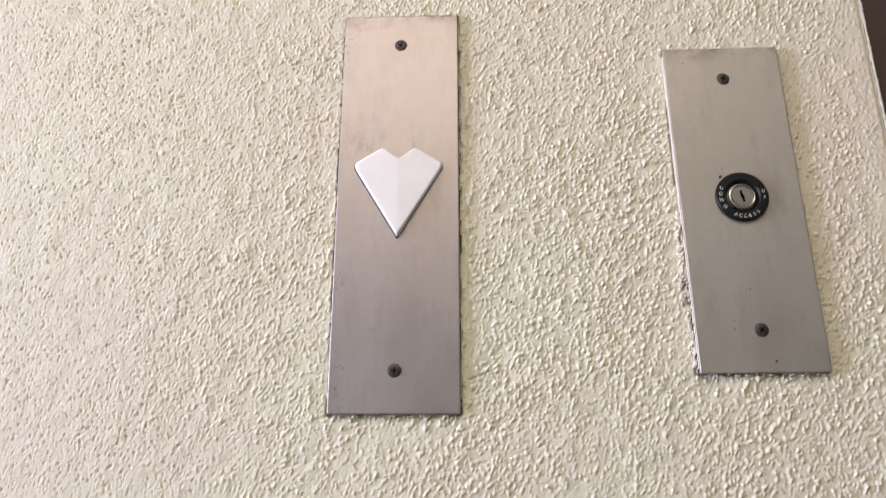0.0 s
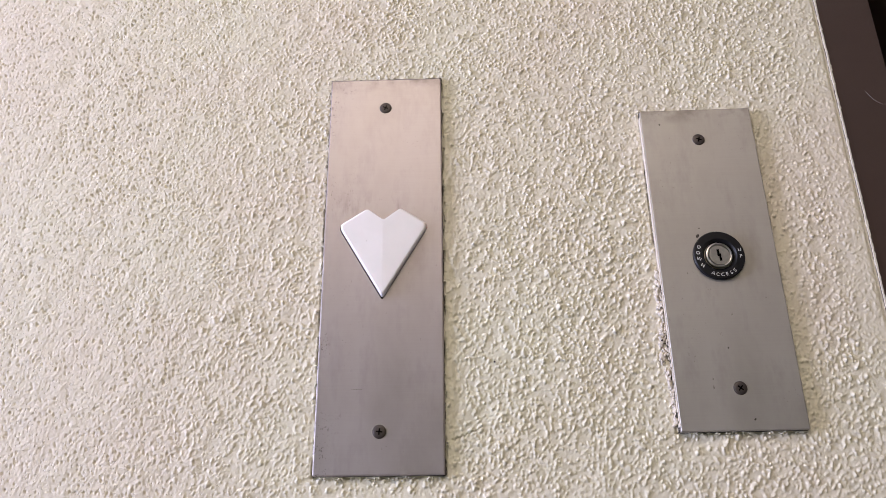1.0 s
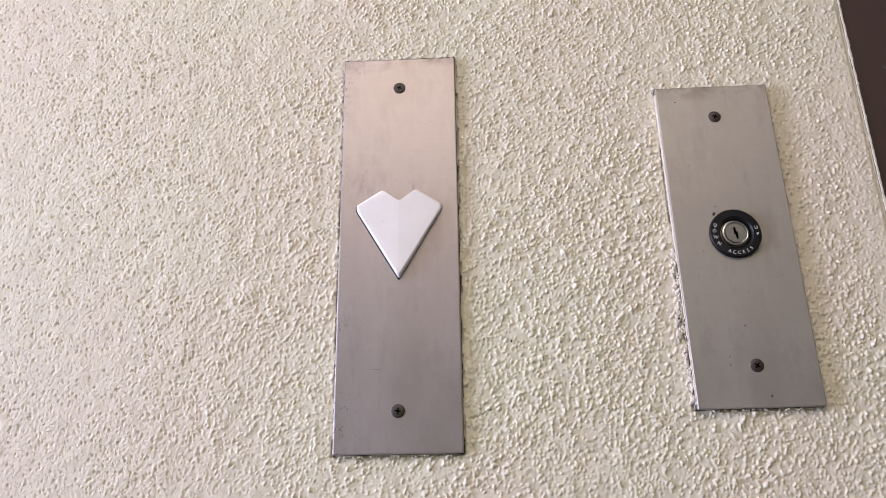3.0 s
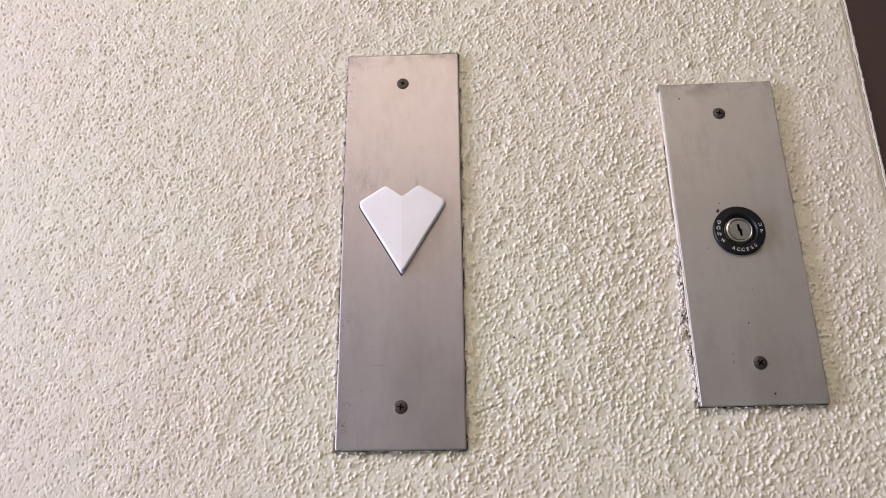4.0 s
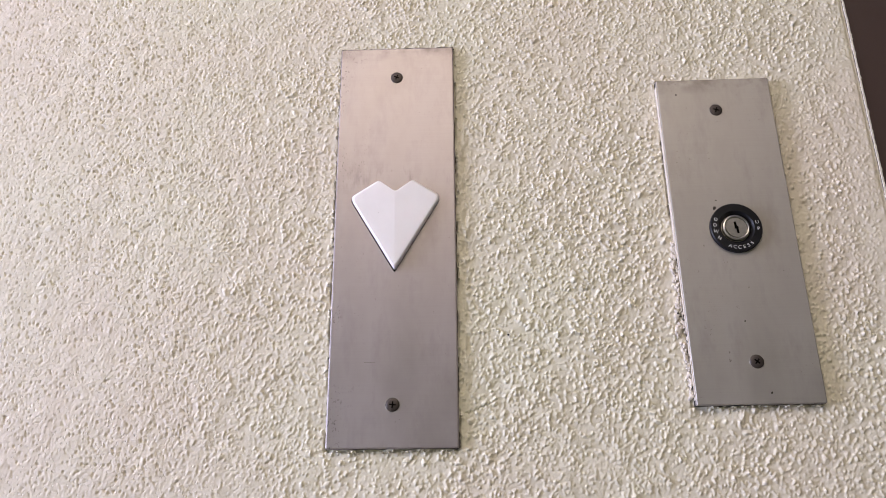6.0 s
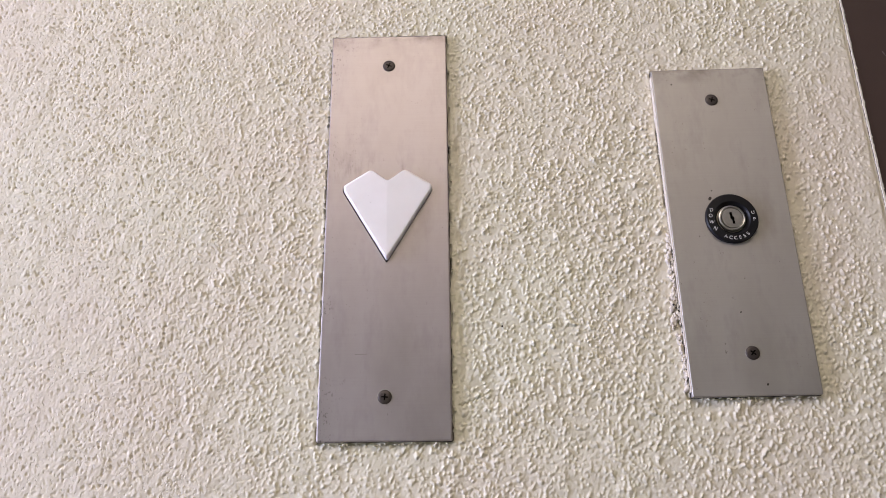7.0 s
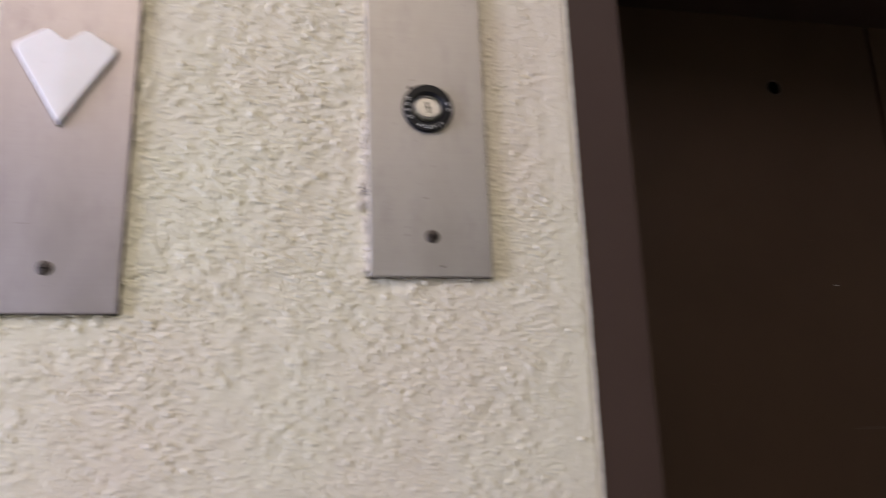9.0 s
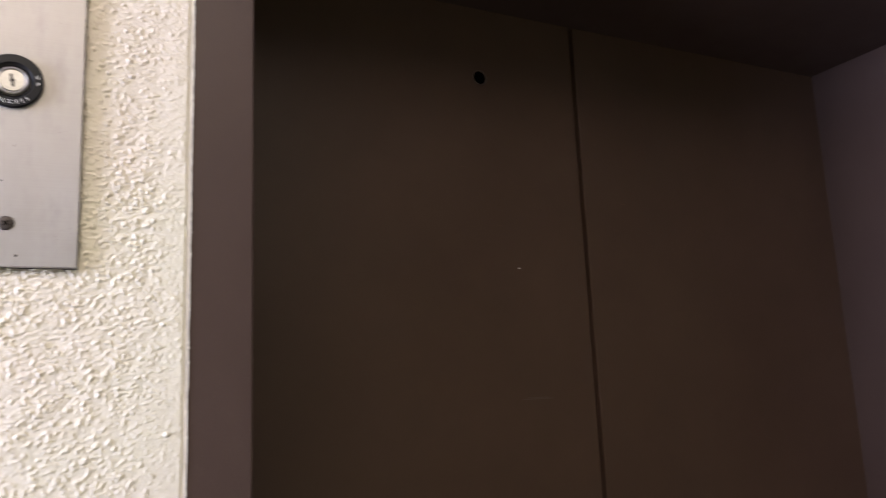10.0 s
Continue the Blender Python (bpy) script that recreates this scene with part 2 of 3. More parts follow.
# ---- structure ----
def stucco_field(nx, nz, step):
    """Heights of a sprayed stucco coat: dense small drops of several sizes, some run together, over a rolled ground."""
    rng = np.random.default_rng(7)
    fx = np.fft.fftfreq(nx, step)[None, :]
    fz = np.fft.fftfreq(nz, step)[:, None]
    f2 = fx ** 2 + fz ** 2

    def band(size):
        g = np.fft.fft2(rng.standard_normal((nz, nx)))
        out = np.real(np.fft.ifft2(g * np.exp(-2 * (math.pi * size) ** 2 * f2)))
        return out / out.std()

    kx = (np.arange(nx) * step)[None, :]
    kz = (np.arange(nz) * step)[:, None]
    kx, kz = np.minimum(kx, nx * step - kx) * np.where(np.arange(nx) > nx // 2, -1, 1)[None, :], np.minimum(kz, nz * step - kz) * np.where(np.arange(nz) > nz // 2, -1, 1)[:, None]
    crowd = band(0.012)

    def drops(radius, per_m2, stretch, lean):
        """Rounded drops scattered at random, stretched along a leaning axis."""
        c, d = math.cos(lean), math.sin(lean)
        u, v = (kx * c + kz * d) / stretch, -kx * d + kz * c
        cap = np.clip(1 - (u * u + v * v) / radius ** 2, 0, 1) ** 0.75
        chance = per_m2 * step * step * np.clip(1 + 0.18 * crowd, 0.4, 2)
        seeds = (rng.random((nz, nx)) < chance) * rng.uniform(0.35, 1.0, (nz, nx))
        out = np.real(np.fft.ifft2(np.fft.fft2(seeds) * np.fft.fft2(cap)))
        return np.tanh(out * 0.9)

    h = 0.00080 * drops(0.00085, 70000, 1.0, 0) + 0.00110 * drops(0.0010, 34000, 1.35, 1.0) + 0.00110 * drops(0.00095, 30000, 1.3, 2.0)
    h += 0.00135 * drops(0.0014, 9500, 1.35, 1.2) + 0.0012 * drops(0.0012, 6000, 1.6, 1.9) + 0.0014 * drops(0.0021, 900, 1.2, 0.7)
    h -= 0.00060 * drops(0.0008, 16000, 1.2, 0.4)
    # towards the window the coat was flattened, with small open pits left between the drops
    flat = 0.0010 + 0.42 * h - 0.0017 * drops(0.00105, 26000, 1.35, 2.1) - 0.0008 * drops(0.0009, 16000, 1.0, 0.0)
    zone = np.clip(0.98 + 0.09 * band(0.03), 0.7, 1.25)
    slow = 0.00016 * band(0.004) + 0.00007 * band(0.0007)
    return zone * h + slow, zone * flat + slow, band(0.004), band(0.0012)


def lantern_wall():
    step = 0.00056
    x0, x1, z0, z1 = -0.365, 0.3609, 1.51, 2.08
    nx, nz = int((x1 - x0) / step) + 1, int((z1 - z0) / step) + 1
    h, flat, wave, grit = stucco_field(nx, nz, step)
    xs, zs = np.linspace(x0, x1, nx), np.linspace(z0, z1, nz)
    X, Z = np.meshgrid(xs, zs)
    side = np.clip((-0.075 - X + 0.012 * wave) / 0.10, 0, 1)
    h = 0.9 * h + (flat - 0.9 * h) * side
    # almost smooth at the very end
    h = h * (1 - 0.45 * np.clip((-0.19 - X + 0.3 * (1.84 - Z) + 0.014 * wave) / 0.10, 0, 1))
    # the coat thins out towards the frame and is smoothed by the brush there
    fade = np.clip((0.352 - X + 0.004 * wave) / 0.028, 0, 1)
    fade = (0.42 + 0.63 * fade) * np.clip(0.55 + 2.4 * (Z - 1.51), 0.6, 1) * np.clip(0.97 + 1.1 * (X + 0.06), 0.92, 1.16)
    edge = np.minimum(np.minimum(X - x0, Z - z0), z1 - Z)
    fade *= np.clip(edge / 0.004, 0, 1)
    roll = 0.0014 * (1 - np.clip((x1 - X) / 0.0025, 0, 1)) ** 2
    dig = np.zeros_like(X)
    # bare flat patches behind the two plates, and the filler smeared along the key switch plate
    for cx, cz, hw, hh in ((0.0, 1.8175, 0.0455, 0.157), (0.2471, 1.812, 0.0440, 0.1255)):
        gap = np.maximum(np.abs(X - cx) - hw, np.abs(Z - cz) - hh)
        fade *= np.clip(0.2 + gap / 0.0011, 0.2, 1)
        # broken crevice between plaster and plate
        crevice = np.clip(1 - np.abs(gap - 0.0002) / 0.0009, 0, 1) * np.clip(0.25 + wave, 0, 1)
        dig = dig + 0.0024 * crevice
    streak = np.exp(-((X - 0.0510) / 0.0040) ** 2) * np.clip((0.14 - np.abs(Z - 1.82)) / 0.05, 0, 1)
    fade *= 1 - 0.25 * streak
    dig -= 0.0005 * streak * sum(np.roll(grit, k, 0) for k in range(18)) / 9
    # hairline crack beside the lantern plate, and two stray drops on the smooth margin
    u = np.clip((X - 0.051) / 0.015, 0, 1)
    crack = np.abs(Z - 1.684 - 0.006 * u - 0.0006 * np.sin(X * 1900)) / 0.0008
    dig = dig + 0.0018 * np.clip(1 - crack, 0, 1) * (X > 0.050) * (X < 0.067)
    for cx, cz, r in ((0.3500, 1.5750, 0.0022), (0.3460, 1.6500, 0.0016)):
        dig -= 0.8 * r * np.clip(1 - ((X - cx) ** 2 + 1.6 * (Z - cz) ** 2) / r ** 2, 0, 1) ** 0.6
    Y = -h * fade + dig + roll
    co = np.stack([X, Y, Z], -1).reshape(-1, 3)
    idx = np.arange(nx * nz).reshape(nz, nx)
    quads = np.stack([idx[:-1, :-1], idx[:-1, 1:], idx[1:, 1:], idx[1:, :-1]], -1).reshape(-1, 4)
    me = bpy.data.meshes.new("wall_north")
    me.vertices.add(len(co))
    me.vertices.foreach_set("co", co.ravel())
    me.loops.add(quads.size)
    me.loops.foreach_set("vertex_index", quads.ravel().astype(np.int32))
    me.polygons.add(len(quads))
    me.polygons.foreach_set("loop_start", np.arange(0, quads.size, 4, dtype=np.int32))
    me.polygons.foreach_set("use_smooth", np.ones(len(quads), dtype=bool))
    me.update()
    me.validate()
    me.materials.append(STUCCO)
    return tagged(new("wall_north", me), "cream painted wall with a rough sprayed stucco texture", "wall", kind="structure")


lantern_wall()
spot = bmesh.new()
bmesh.ops.create_icosphere(spot, subdivisions=2, radius=0.0007, matrix=Matrix.Translation((0.0807, -0.0012, 1.7377)))
part("speck", spot, DARK, bpy.data.objects["wall_north"], "small black speck")
# the same wall beyond the close view
rest = bmesh.new()
box(rest, WALL_L, -0.365, 0.0, 0.12, 0, CEIL)
box(rest, -0.365, 0.3616, 0.0, 0.12, 0, 1.51)
box(rest, -0.365, 0.3616, 0.0, 0.12, 2.08, CEIL)
box(rest, -0.365, 0.3616, 0.004, 0.12, 1.51, 2.08)
box(rest, 0.3618, FRAME_OUT, 0.004, 0.12, HEAD + 0.0445, CEIL)
box(rest, FRAME_OUT, HALL_R, 0.0, 0.36, 0, CEIL)
solid("wall_lift_side", rest, STUCCO, "cream painted stucco wall round the lift entrance", "wall", kind="structure")
solid("floor", boxed(WALL_L - 0.15, HALL_R + 0.15, HALL_Y - 0.15, 0.6, -0.15, 0), FLOOR, "grey brown hall floor", "floor", kind="structure")
solid("ceiling", boxed(WALL_L - 0.15, HALL_R + 0.15, HALL_Y - 0.15, 0.6, CEIL, CEIL + 0.15), CEILING, "plain white hall ceiling", "ceiling", kind="structure")
solid("wall_south", boxed(WALL_L - 0.15, HALL_R + 0.15, HALL_Y - 0.15, HALL_Y, 0, CEIL), HALL, "plain beige wall across the hall", "wall", kind="structure")
solid("wall_east", boxed(HALL_R, HALL_R + 0.15, HALL_Y, 0.6, 0, CEIL), HALL, "plain beige end wall of the hall", "wall", kind="structure")
west = bmesh.new()
box(west, WALL_L - 0.15, WALL_L, HALL_Y, -1.12, 0, CEIL)
box(west, WALL_L - 0.15, WALL_L, -0.25, 0.6, 0, CEIL)
box(west, WALL_L - 0.15, WALL_L, -1.12, -0.25, 0, 1.2)
box(west, WALL_L - 0.15, WALL_L, -1.12, -0.25, 2.38, CEIL)
solid("wall_west", west, HALL, "end wall of the hall with a window opening", "wall", kind="structure")


# ---- lift entrance ----
def lift_entrance():
    ob = tagged(new("door_frame"), "dark bronze painted steel lift door frame with paint-smeared edge", "door frame", kind="structure")
    part("jamb", boxed(0.3618, FRAME_IN, 0.0, 0.36, 0, HEAD + 0.044, bevel=0.0012), BRONZE, ob)
    part("jamb", boxed(DOOR_R, DOOR_R + 0.044, 0.0, 0.36, 0, HEAD + 0.044, bevel=0.0012), BRONZE, ob)
    part("head", boxed(FRAME_IN, DOOR_R, 0.0005, 0.36, HEAD, HEAD + 0.0435, bevel=0.0012), BRONZE, ob)
    rng = random.Random(5)

    def ribbon(x0, x1, y, jag0, jag1, tall):
        bm = bmesh.new()
        rows, n = [], int(tall / 0.0008)
        a = b = 0.0
        for i in range(n + 1):
            z = 1.19 + tall * i / n
            a = 0.7 * a + rng.uniform(-jag0, jag0)
            b = 0.25 * b + rng.uniform(-jag1, jag1) + (rng.uniform(0, 3 * jag1) if rng.random() < 0.06 else 0)
            rows.append([bm.verts.new(p) for p in ((x0 + a, 0.003, z), (x0 + a, y, z), (x1 + b, y, z), (x1 + b, 0.003, z))])
        for p, q in zip(rows, rows[1:]):
            for k in range(3):
                bm.faces.new((p[k], p[k + 1], q[k + 1], q[k]))
        return bm

    part("paint_lip", ribbon(0.3622, 0.3634, -0.0006, 0.00010, 0.00034, 1.0), LIP, ob, "ragged lip of cream wall paint")
    part("caulk", ribbon(0.3604, 0.3621, 0.0007, 0.00005, 0.00005, 1.0), CAULK, ob, "painted caulk line")
    hair = bmesh.new()
    ring = []
    for i in range(13):
        t = i / 12
        x, z = 0.3862 + 0.0135 * t, 1.9525 - 0.0125 * (1 - (1 - t) ** 2.2)
        ring.append([hair.verts.new((x, -0.0001, z - 0.00014)), hair.verts.new((x, -0.0004, z)), hair.verts.new((x, -0.0001, z + 0.00014))])
    for p, q in zip(ring, ring[1:]):
        for k in range(2):
            hair.faces.new((p[k], p[k + 1], q[k + 1], q[k]))
    part("hair_scratch", hair, HAIR, ob, "fine pale curled scratch")
    return ob


lift_entrance()


def leaf_with_hole(x0, x1, z0, z1, y0, y1, hx, hz, r):
    """A flat leaf with a round hole through it."""
    bm = bmesh.new()
    turns = [2 * math.pi * i / 48 for i in range(48)]
    turns += [math.atan2(z - hz, x - hx) % (2 * math.pi) for x in (x0, x1) for z in (z0, z1)]
    turns.sort()
    loops = {}
    for y in (y0, y1):
        inner, outer = [], []
        for a in turns:
            c, d = math.cos(a), math.sin(a)
            k = min(((x1 if c > 0 else x0) - hx) / c if abs(c) > 1e-9 else 1e9, ((z1 if d > 0 else z0) - hz) / d if abs(d) > 1e-9 else 1e9)
            inner.append(bm.verts.new((hx + r * c, y, hz + r * d)))
            outer.append(bm.verts.new((hx + k * c, y, hz + k * d)))
        loops[y] = (inner, outer)
    n = len(turns)
    for i in range(n):
        j = (i + 1) % n
        for y in (y0, y1):
            a, b = loops[y]
            bm.faces.new((a[i], a[j], b[j], b[i]))
        for k in (0, 1):
            a, b = loops[y0][k], loops[y1][k]
            bm.faces.new((a[i], a[j], b[j], b[i]))
    return bm


MID, HOLE_X, HOLE_Z = 0.9593, 0.7933, 2.0283
leaf = tagged(new("door_1"), "dark brown steel lift door leaf with a key hole, closed", "lift door", "lift doors", "structure")
part("panel", leaf_with_hole(DOOR_L - 0.02, MID - 0.0040, 0.006, HEAD + 0.03, DOOR_Y, DOOR_Y + 0.03, HOLE_X, HOLE_Z, 0.0098), DOOR_PAINT, leaf)
# rim in a paler brown than the leaf round it
rim = part("key_hole_rim", lathe([(0.0097, -0.004), (0.0097, 0.0006), (0.0106, 0.0010), (0.0118, 0.0002), (0.0118, -0.001)]), SCUFF_RIM, leaf, "thin paler rim of the key hole", True)
rim.location = (HOLE_X, DOOR_Y, HOLE_Z)
# black lining added inside the hole to put its deep shade in colour
hole_shade = part("key_hole_shade", lathe([(0.0097, -0.0295), (0.0097, -0.0006), (0.0086, -0.0010), (0.0086, -0.0295)]), DARK, leaf, "added black lining that stands for the shade inside the key hole", True)
hole_shade.location = (HOLE_X, DOOR_Y, HOLE_Z)
smudge = bmesh.new()
box(smudge, 0.8345, 0.8830, DOOR_Y - 0.0002, DOOR_Y + 0.001, 1.5706, 1.5722)
box(smudge, 0.8420, 0.8760, DOOR_Y - 0.0002, DOOR_Y + 0.001, 1.5726, 1.5737)
part("scuff", smudge, SCUFF_RIM, leaf, "faint pale scuff")
part("chip", boxed(0.839, 0.843, DOOR_Y - 0.0003, DOOR_Y + 0.001, 1.7512, 1.7526), INK, leaf, "tiny white paint chip")
# black strip added behind the joint so the gap between the leaves reads dark
part("gap_shade_strip", boxed(MID - 0.0040, MID + 0.0040, DOOR_Y + 0.014, DOOR_Y + 0.029, 0.006, HEAD + 0.03), DARK, leaf, "added black strip that stands for the shade between the leaves")
leaf = tagged(new("door_2"), "dark brown steel lift door leaf, closed", "lift door", "lift doors", "structure")
part("panel", boxed(MID + 0.0040, DOOR_R + 0.02, DOOR_Y, DOOR_Y + 0.03, 0.006, HEAD + 0.03, bevel=0.0012), DOOR_PAINT, leaf)
solid("lift_shaft", boxed(DOOR_L - 0.05, DOOR_R + 0.05, 0.365, 0.5, 0, HEAD + 0.2), DARK, "dark shaft behind the lift doors", "shaft", kind="structure")


# ---- hall lantern and key switch ----
def screw(parent, x, z, y, turn):
    head = part("screw", lathe([(0.0048, -0.0012), (0.0048, 0.0001), (0.0043, 0.0005), (0.0027, 0.0008), (0.0, 0.0009)], 32), SCREW, parent, "dark cross-head screw", True)
    head.location = (x, y, z)
    head.rotation_euler = (0, turn, 0)
    rim = part("countersink", lathe([(0.0053, -0.0002), (0.00525, 0.00008), (0.0050, 0.00010), (0.0047, -0.0003)], 32), STEEL, head, "bright rim of the screw hole", True)
    rim.rotation_euler = (0, -turn, 0)
    cross = bmesh.new()
    box(cross, -0.0022, 0.0022, -0.00098, 0.0, -0.00045, 0.00045)
    box(cross, -0.00045, 0.00045, -0.00099, 0.0, -0.0022, 0.0022)
    part("cross_recess", cross, DARK, head)
    return head


def rounded(points, radius, n=4):
    """Rounds the corners of a closed outline."""
    out = []
    for i, p in enumerate(points):
        p = Vector(p)
        a, b = Vector(points[i - 1]) - p, Vector(points[(i + 1) % len(points)]) - p
        r = min(radius, 0.4 * a.length, 0.4 * b.length)
        a, b = p + a.normalized() * r, p + b.normalized() * r
        for k in range(n + 1):
            t = k / n
            out.append(tuple((1 - t) ** 2 * a + 2 * t * (1 - t) * p + t * t * b))
    return out


HEART = [(0.0, 0.0183), (0.0128, 0.0281), (0.0325, 0.0154), (0.0325, 0.0114), (0.0, -0.0434), (-0.0325, 0.0114), (-0.0325, 0.0154), (-0.0128, 0.0281)]


def heart_lens(out):
    """Heart with a shallow upright ridge, rounded rim and straight sides."""
    ring = rounded(HEART, 0.0027)
    ring = ring[2:] + ring[:2]
    c = Vector((0.0, -0.002))

    def level(k, base, ridge):
        rows = []
        for x, z in ring:
            p = Vector((x, z)) + (c - Vector((x, z))) * k
            rows.append((p.x, -(base + ridge * (1 - abs(p.x) / 0.0319)), p.y))
        return rows

    bm = bmesh.new()
    levels = [level(-0.006, -0.004, 0.0), level(0.0, out - 0.0012, 0.0), level(0.006, out - 0.0002, 0.0001), level(0.018, out + 0.0007, 0.0003), level(0.038, out + 0.0013, 0.0007), level(0.066, out + 0.0016, 0.0011)]
    rings = [[bm.verts.new(p) for p in lv] for lv in levels]
    n = len(ring)
    for a, b in zip(rings, rings[1:]):
        for i in range(n):
            bm.faces.new((a[i], a[(i + 1) % n], b[(i + 1) % n], b[i]))
    top = rings[-1]
    for f in bm.faces:
        f.smooth = True
    low = min(range(n), key=lambda i: top[i].co.z)
    bm.faces.new([top[i] for i in range(0, low + 1)])
    bm.faces.new([top[i] for i in range(low, n)] + [top[0]])
    return bm


def grime(parent, hw, hh, seed, sides):
    """Ragged dark dirt in the joint between a wall plate and the plaster, along each side."""
    rng = random.Random(seed)
    bm = bmesh.new()
    for axis, sign, cover, wide in sides:
        long, edge = (hw, hh) if axis == "z" else (hh, hw)
        n = int(2 * long / 0.0005)
        slow, quick, rows = 0.0, 0.0, []
        for i in range(n + 1):
            p = -long + 2 * long * i / n
            slow = 0.97 * slow + rng.gauss(0, 0.24)
            quick = 0.6 * quick + rng.gauss(0, 0.45)
            w = wide * min(1.4, max(0.0, 0.45 * slow + 0.4 * quick + cover))
            d = 0.0012 + 0.0002 * min(1.0, w / wide)
            ends = ((p, -d, sign * (edge - 0.001)), (p, -d, sign * (edge + w)), (p, 0.001, sign * (edge + w + 0.0002)))
            rows.append([bm.verts.new(e if axis == "z" else (e[2], e[1], e[0])) for e in ends])
        for a, b in zip(rows, rows[1:]):
            for k in (0, 1):
                bm.faces.new((a[k], a[k + 1], b[k + 1], b[k]))
    part("grime", bm, GRIME, parent, "broken dark dirt line")


def lump(bm, rng, x, y, z, rx, ry, rz):
    """One uneven rounded lump."""
    m = Matrix.Translation((x, y, z)) @ Matrix.Rotation(rng.uniform(-0.6, 0.6), 4, "Y")
    for v in bmesh.ops.create_icosphere(bm, subdivisions=2, radius=1.0)["verts"]:
        k = 1 + 0.55 * noise.noise(v.co * 1.7 + Vector((1000 * x, 0, 1000 * z)))
        v.co = m @ Vector((v.co.x * rx * k, v.co.y * ry * k, v.co.z * rz * k))


def filler(parent, x, z0, z1, seed):
    """Lumpy filler smeared beside a plate, with dark chips broken out along the joint."""
    rng = random.Random(seed)
    bm = bmesh.new()
    for i in range(190):
        t = rng.random()
        reach = 0.0016 + 0.0050 * math.exp(-((t - 0.42) / 0.16) ** 2) + 0.0022 * math.exp(-((t - 0.80) / 0.10) ** 2)
        r = rng.uniform(0.0004, 0.0013) * (1.5 if rng.random() < 0.12 else 1)
        lump(bm, rng, x - 0.0004 - reach * rng.random(), rng.uniform(-0.0020, -0.0002), z0 + t * (z1 - z0), r, rng.uniform(0.0006, 0.0018), r * rng.uniform(0.7, 2.6))
    smear = part("filler", bm, FILLER, parent, "smeared pale filler", True)
    bm = bmesh.new()
    for dx, z, rx, rz in ((0.0006, -0.0215, 0.0004, 0.0009), (0.0003, -0.0243, 0.0004, 0.0007), (0.0008, -0.0262, 0.0003, 0.0010), (0.0004, -0.0290, 0.0003, 0.0006),
                          (0.0045, -0.0610, 0.0009, 0.0006), (0.0030, -0.0635, 0.0008, 0.0004), (0.0005, -0.0625, 0.0004, 0.0013), (0.0010, -0.0660, 0.0004, 0.0007),
                          (0.0003, -0.0760, 0.0006, 0.0024), (0.0002, -0.0815, 0.0004, 0.0016), (0.0002, -0.0900, 0.0004, 0.0045), (0.0003, -0.1000, 0.0003, 0.0030),
                          (0.0004, -0.1120, 0.0004, 0.0035), (0.0001, -0.1190, 0.0003, 0.0020)):
        lump(bm, rng, x - dx, -0.0032, z, rx, 0.0007, rz)
    part("chip", bm, GRIME, smear, "dark chips along the joint")["kind"] = "stuff"


def paint_beads(parent, x, z0, z1, count, seed, lying=False):
    """Small ridges of wall paint that lap over one side of a plate, upright or lying."""
    rng = random.Random(seed)
    bm = bmesh.new()
    for i in range(count):
        r = rng.uniform(0.0003, 0.0007)
        off, along, wide = x + rng.gauss(0.0002, 0.0004), rng.uniform(z0, z1), r * rng.uniform(1.0, 1.8)
        if lying:
            off, along = along, off
        lump(bm, rng, off, -0.0014, along, wide, rng.uniform(0.0012, 0.0030), r)
    part("paint_bead", bm, STUCCO, parent, "small beads of wall paint", True)["kind"] = "stuff"


def hall_lantern():
    ob = tagged(new("hall_lantern"), "brushed steel lift lantern plate with an unlit white heart lens", "lift lantern")
    ob.location = (0, 0, 1.8175)
    part("plate", boxed(-0.045, 0.045, -0.0038, -0.0006, -0.1565, 0.1565, bevel=0.0011, segments=3), STEEL_WORN, ob)
    outline = [(x * 1.012 + 0.0001, z * 1.012 - 0.0006) for x, z in rounded(HEART, 0.0015)]
    grime(ob, 0.045, 0.1565, 3, (("z", 1, 1.0, 0.0012), ("z", -1, 0.1, 0.0005), ("x", -1, 0.15, 0.0006), ("x", 1, 0.35, 0.0007)))
    gap = part("cut_out", prism(outline, -0.0030, -0.00395), DARK, ob, "dark gap round the lens")
    gap.location = (0, 0, 0.0112)
    lens = part("heart_lens", heart_lens(0.0060), ACRYLIC, ob, "frosted white acrylic heart, unlit")
    lens.location = (0.0004, 0, 0.0111)
    part("scratch", boxed(-0.0205, -0.0125, -0.00386, -0.0030, -0.0985, -0.0983), SCRATCH, ob, "short fine scratch")
    paint_beads(ob, -0.0462, -0.150, 0.150, 70, 9)
    paint_beads(ob, 0.0460, -0.150, 0.150, 24, 10)
    paint_beads(ob, -0.1583, -0.043, 0.044, 32, 11, True)
    screw(ob, 0.0, 0.129, -0.0038, 0.4)
    screw(ob, 0.0, -0.1275, -0.0038, 0.1)
    return ob


hall_lantern()


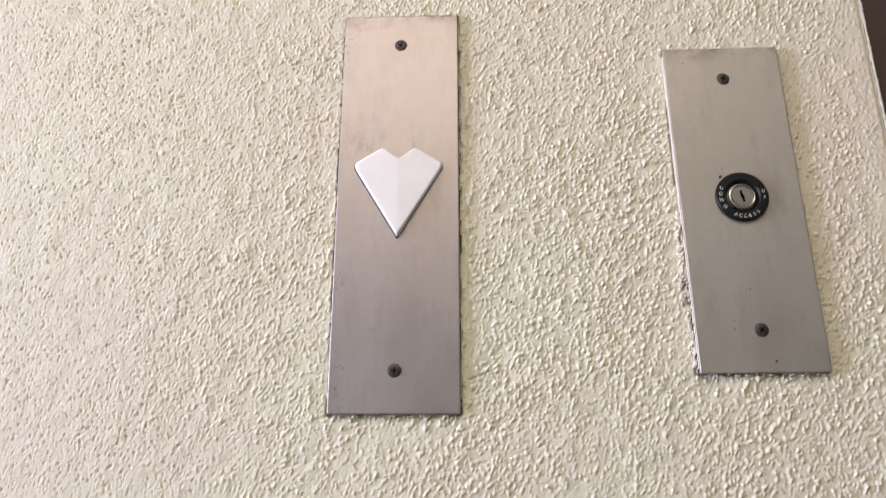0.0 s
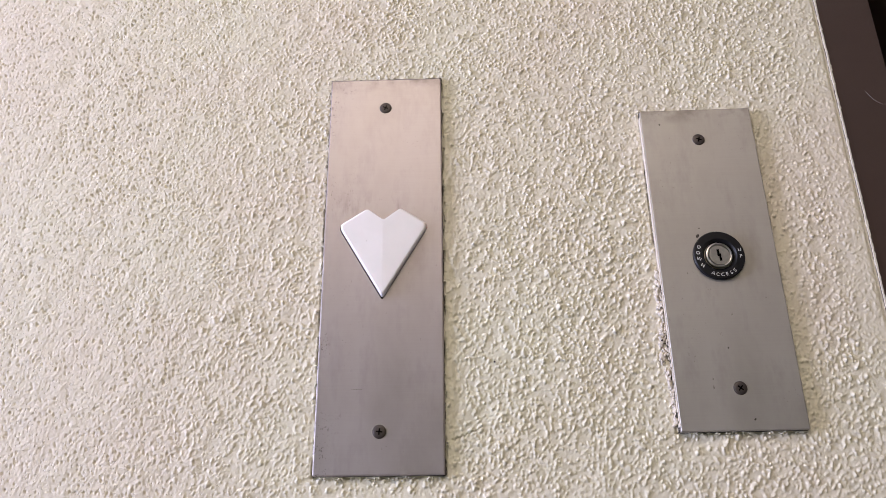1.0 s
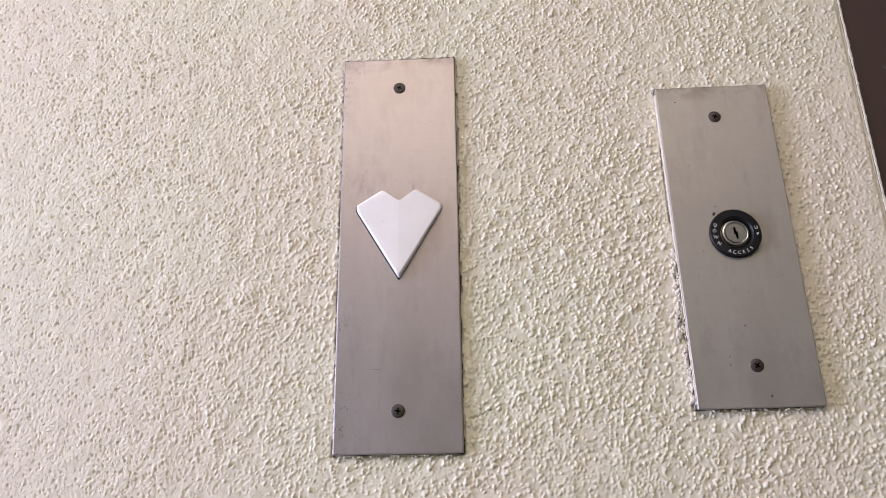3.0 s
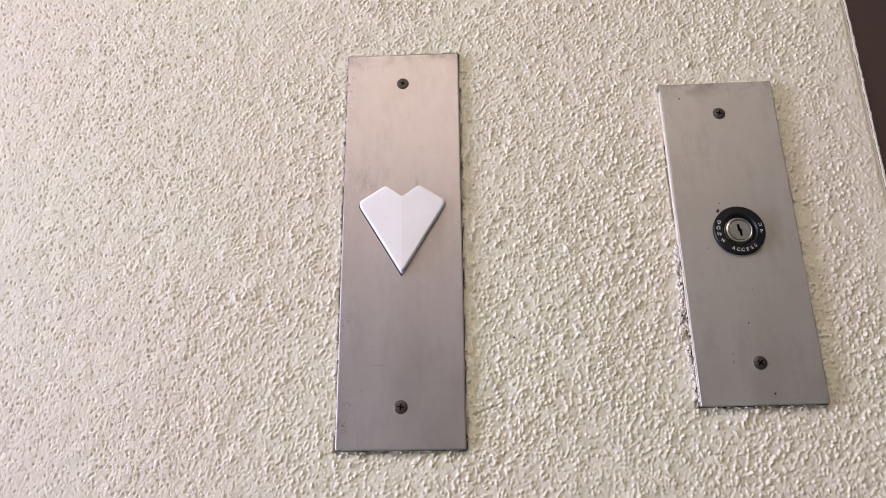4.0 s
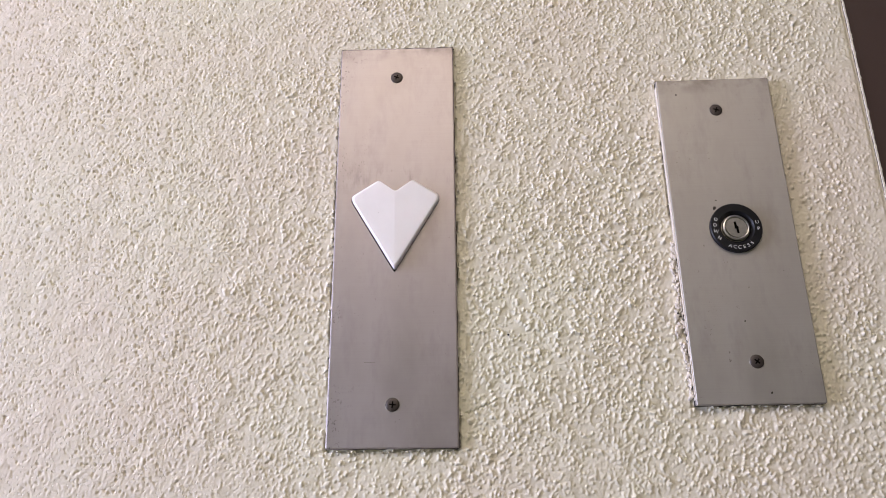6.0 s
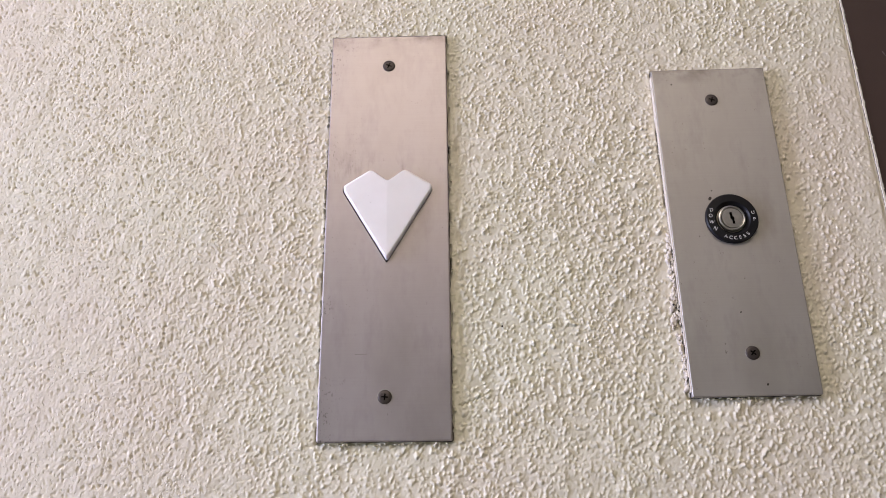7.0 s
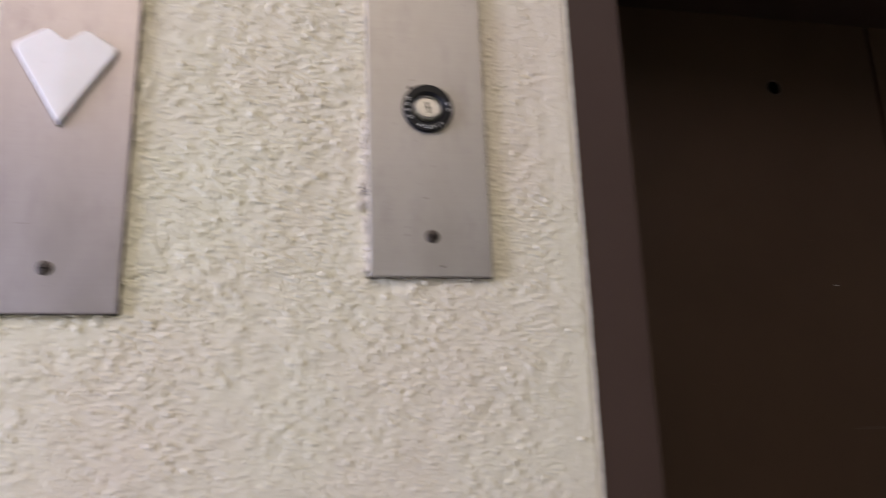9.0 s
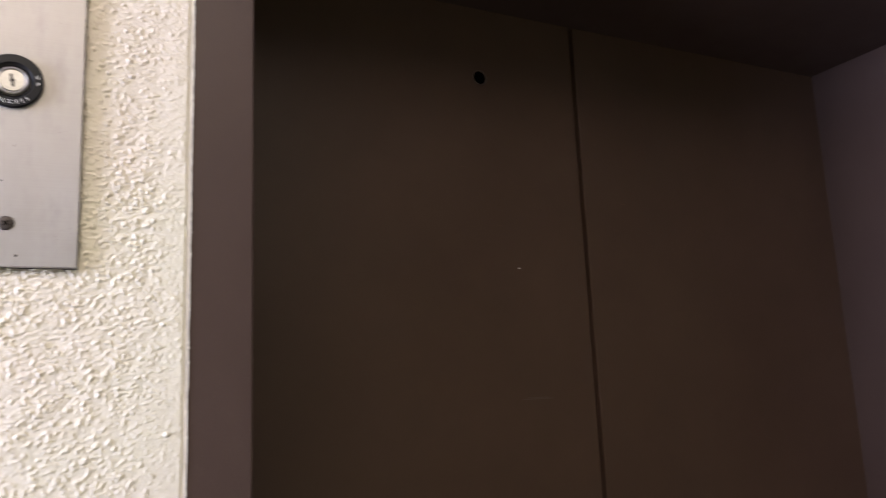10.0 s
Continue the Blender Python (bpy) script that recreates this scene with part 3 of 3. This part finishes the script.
def lettering(parent, words, radius, size, y):
    for word in words:
        bm = bmesh.new()
        for char, angle, turn in word:
            cu = bpy.data.curves.new("letter", "FONT")
            cu.body, cu.size, cu.align_x, cu.align_y, cu.extrude, cu.offset = char, size, "CENTER", "CENTER", 0.00012, 0.0
            tmp = bpy.data.objects.new("letter", cu)
            me = tmp.to_mesh()
            a = radians(angle)
            m = Matrix.Translation((radius * math.cos(a), y, radius * math.sin(a))) @ Matrix.Rotation(radians(90), 4, "X") @ Matrix.Rotation(radians(turn), 4, "Z")
            me.transform(m)
            bm.from_mesh(me)
            tmp.to_mesh_clear()
            bpy.data.objects.remove(tmp)
        part("lettering", bm, INK, parent, "white engraved word")


def key_switch():
    ob = tagged(new("key_switch"), "brushed steel plate with a black ringed access key lock", "key switch")
    ob.location = (0.2471, 0, 1.8118)
    ob.rotation_euler = (0, radians(-0.4), 0)
    part("plate", boxed(-0.0432, 0.0432, -0.0050, -0.0006, -0.125, 0.125, bevel=0.0008, segments=3), STEEL, ob)
    grime(ob, 0.0432, 0.125, 11, (("z", 1, 0.35, 0.0008), ("z", -1, 0.0, 0.0005), ("x", -1, 0.25, 0.0009), ("x", 1, 0.15, 0.0006)))
    part("paint_edge", boxed(-0.0438, -0.0430, -0.0047, -0.0004, -0.1215, 0.1195, bevel=0.0003), FILLER, ob, "wall paint smeared on the edge")
    filler(ob, -0.0434, -0.118, -0.006, 8)
    paint_beads(ob, 0.0434, -0.110, 0.118, 34, 4)
    paint_beads(ob, -0.0436, 0.02, 0.115, 14, 6)
    paint_beads(ob, -0.1262, -0.040, 0.042, 26, 12, True)
    ring = part("ring", lathe([(0.0186, -0.001), (0.0186, 0.0022), (0.0180, 0.0030), (0.0128, 0.0032), (0.0104, 0.0004), (0.0098, -0.001)], 64), BLACK, ob, "black lock ring with white words")
    ring.location = (0.0003, -0.0050, 0.0005)
    lettering(ring, ([("D", 156, 8), ("O", 173, 0), ("W", 191, -14), ("N", 211, -34)],
                     [("U", 13, 6), ("P", -6, -2)],
                     [("A", 245, -24), ("C", 257.5, -12), ("C", 270, 0), ("E", 282.5, 12), ("S", 295, 24), ("S", 307, 36)]), 0.0154, 0.0036, -0.0031)
    barrel = part("cylinder", lathe([(0.0099, -0.001), (0.0099, 0.0014), (0.0095, 0.0024), (0.0086, 0.0029), (0.0081, 0.0026), (0.0079, 0.0012), (0.0075, 0.0012), (0.0073, 0.0025), (0.0, 0.0025)], 64), CHROME, ob, "satin chrome lock cylinder")
    barrel.location = (0.0003, -0.0050, 0.0005)
    slot = bmesh.new()
    box(slot, -0.0011, 0.0005, -0.00275, -0.001, 0.0003, 0.0044)
    box(slot, -0.0004, 0.0011, -0.00274, -0.001, -0.0045, 0.0010)
    box(slot, -0.0014, 0.0016, -0.00273, -0.001, -0.0010, 0.0011, bevel=0.0005)
    hole = part("key_slot", slot, DARK, barrel)
    hole.rotation_euler = (0, radians(-6), 0)
    screw(ob, -0.0003, 0.0978, -0.0050, 0.3)
    screw(ob, 0.0008, -0.0963, -0.0050, 0.7)
    for x, z, r in ((0.0075, -0.1175, 0.0007), (-0.0030, -0.0680, 0.0005), (-0.0125, 0.0170, 0.0011), (-0.0105, 0.0230, 0.0004), (-0.0290, 0.1120, 0.0006)):
        dot = bmesh.new()
        lump(dot, random.Random(2), x, -0.0050, z, r, 0.0003, 1.3 * r)
        part("stain", dot, GRIME, ob, "small dark spot")
    return ob


key_switch()
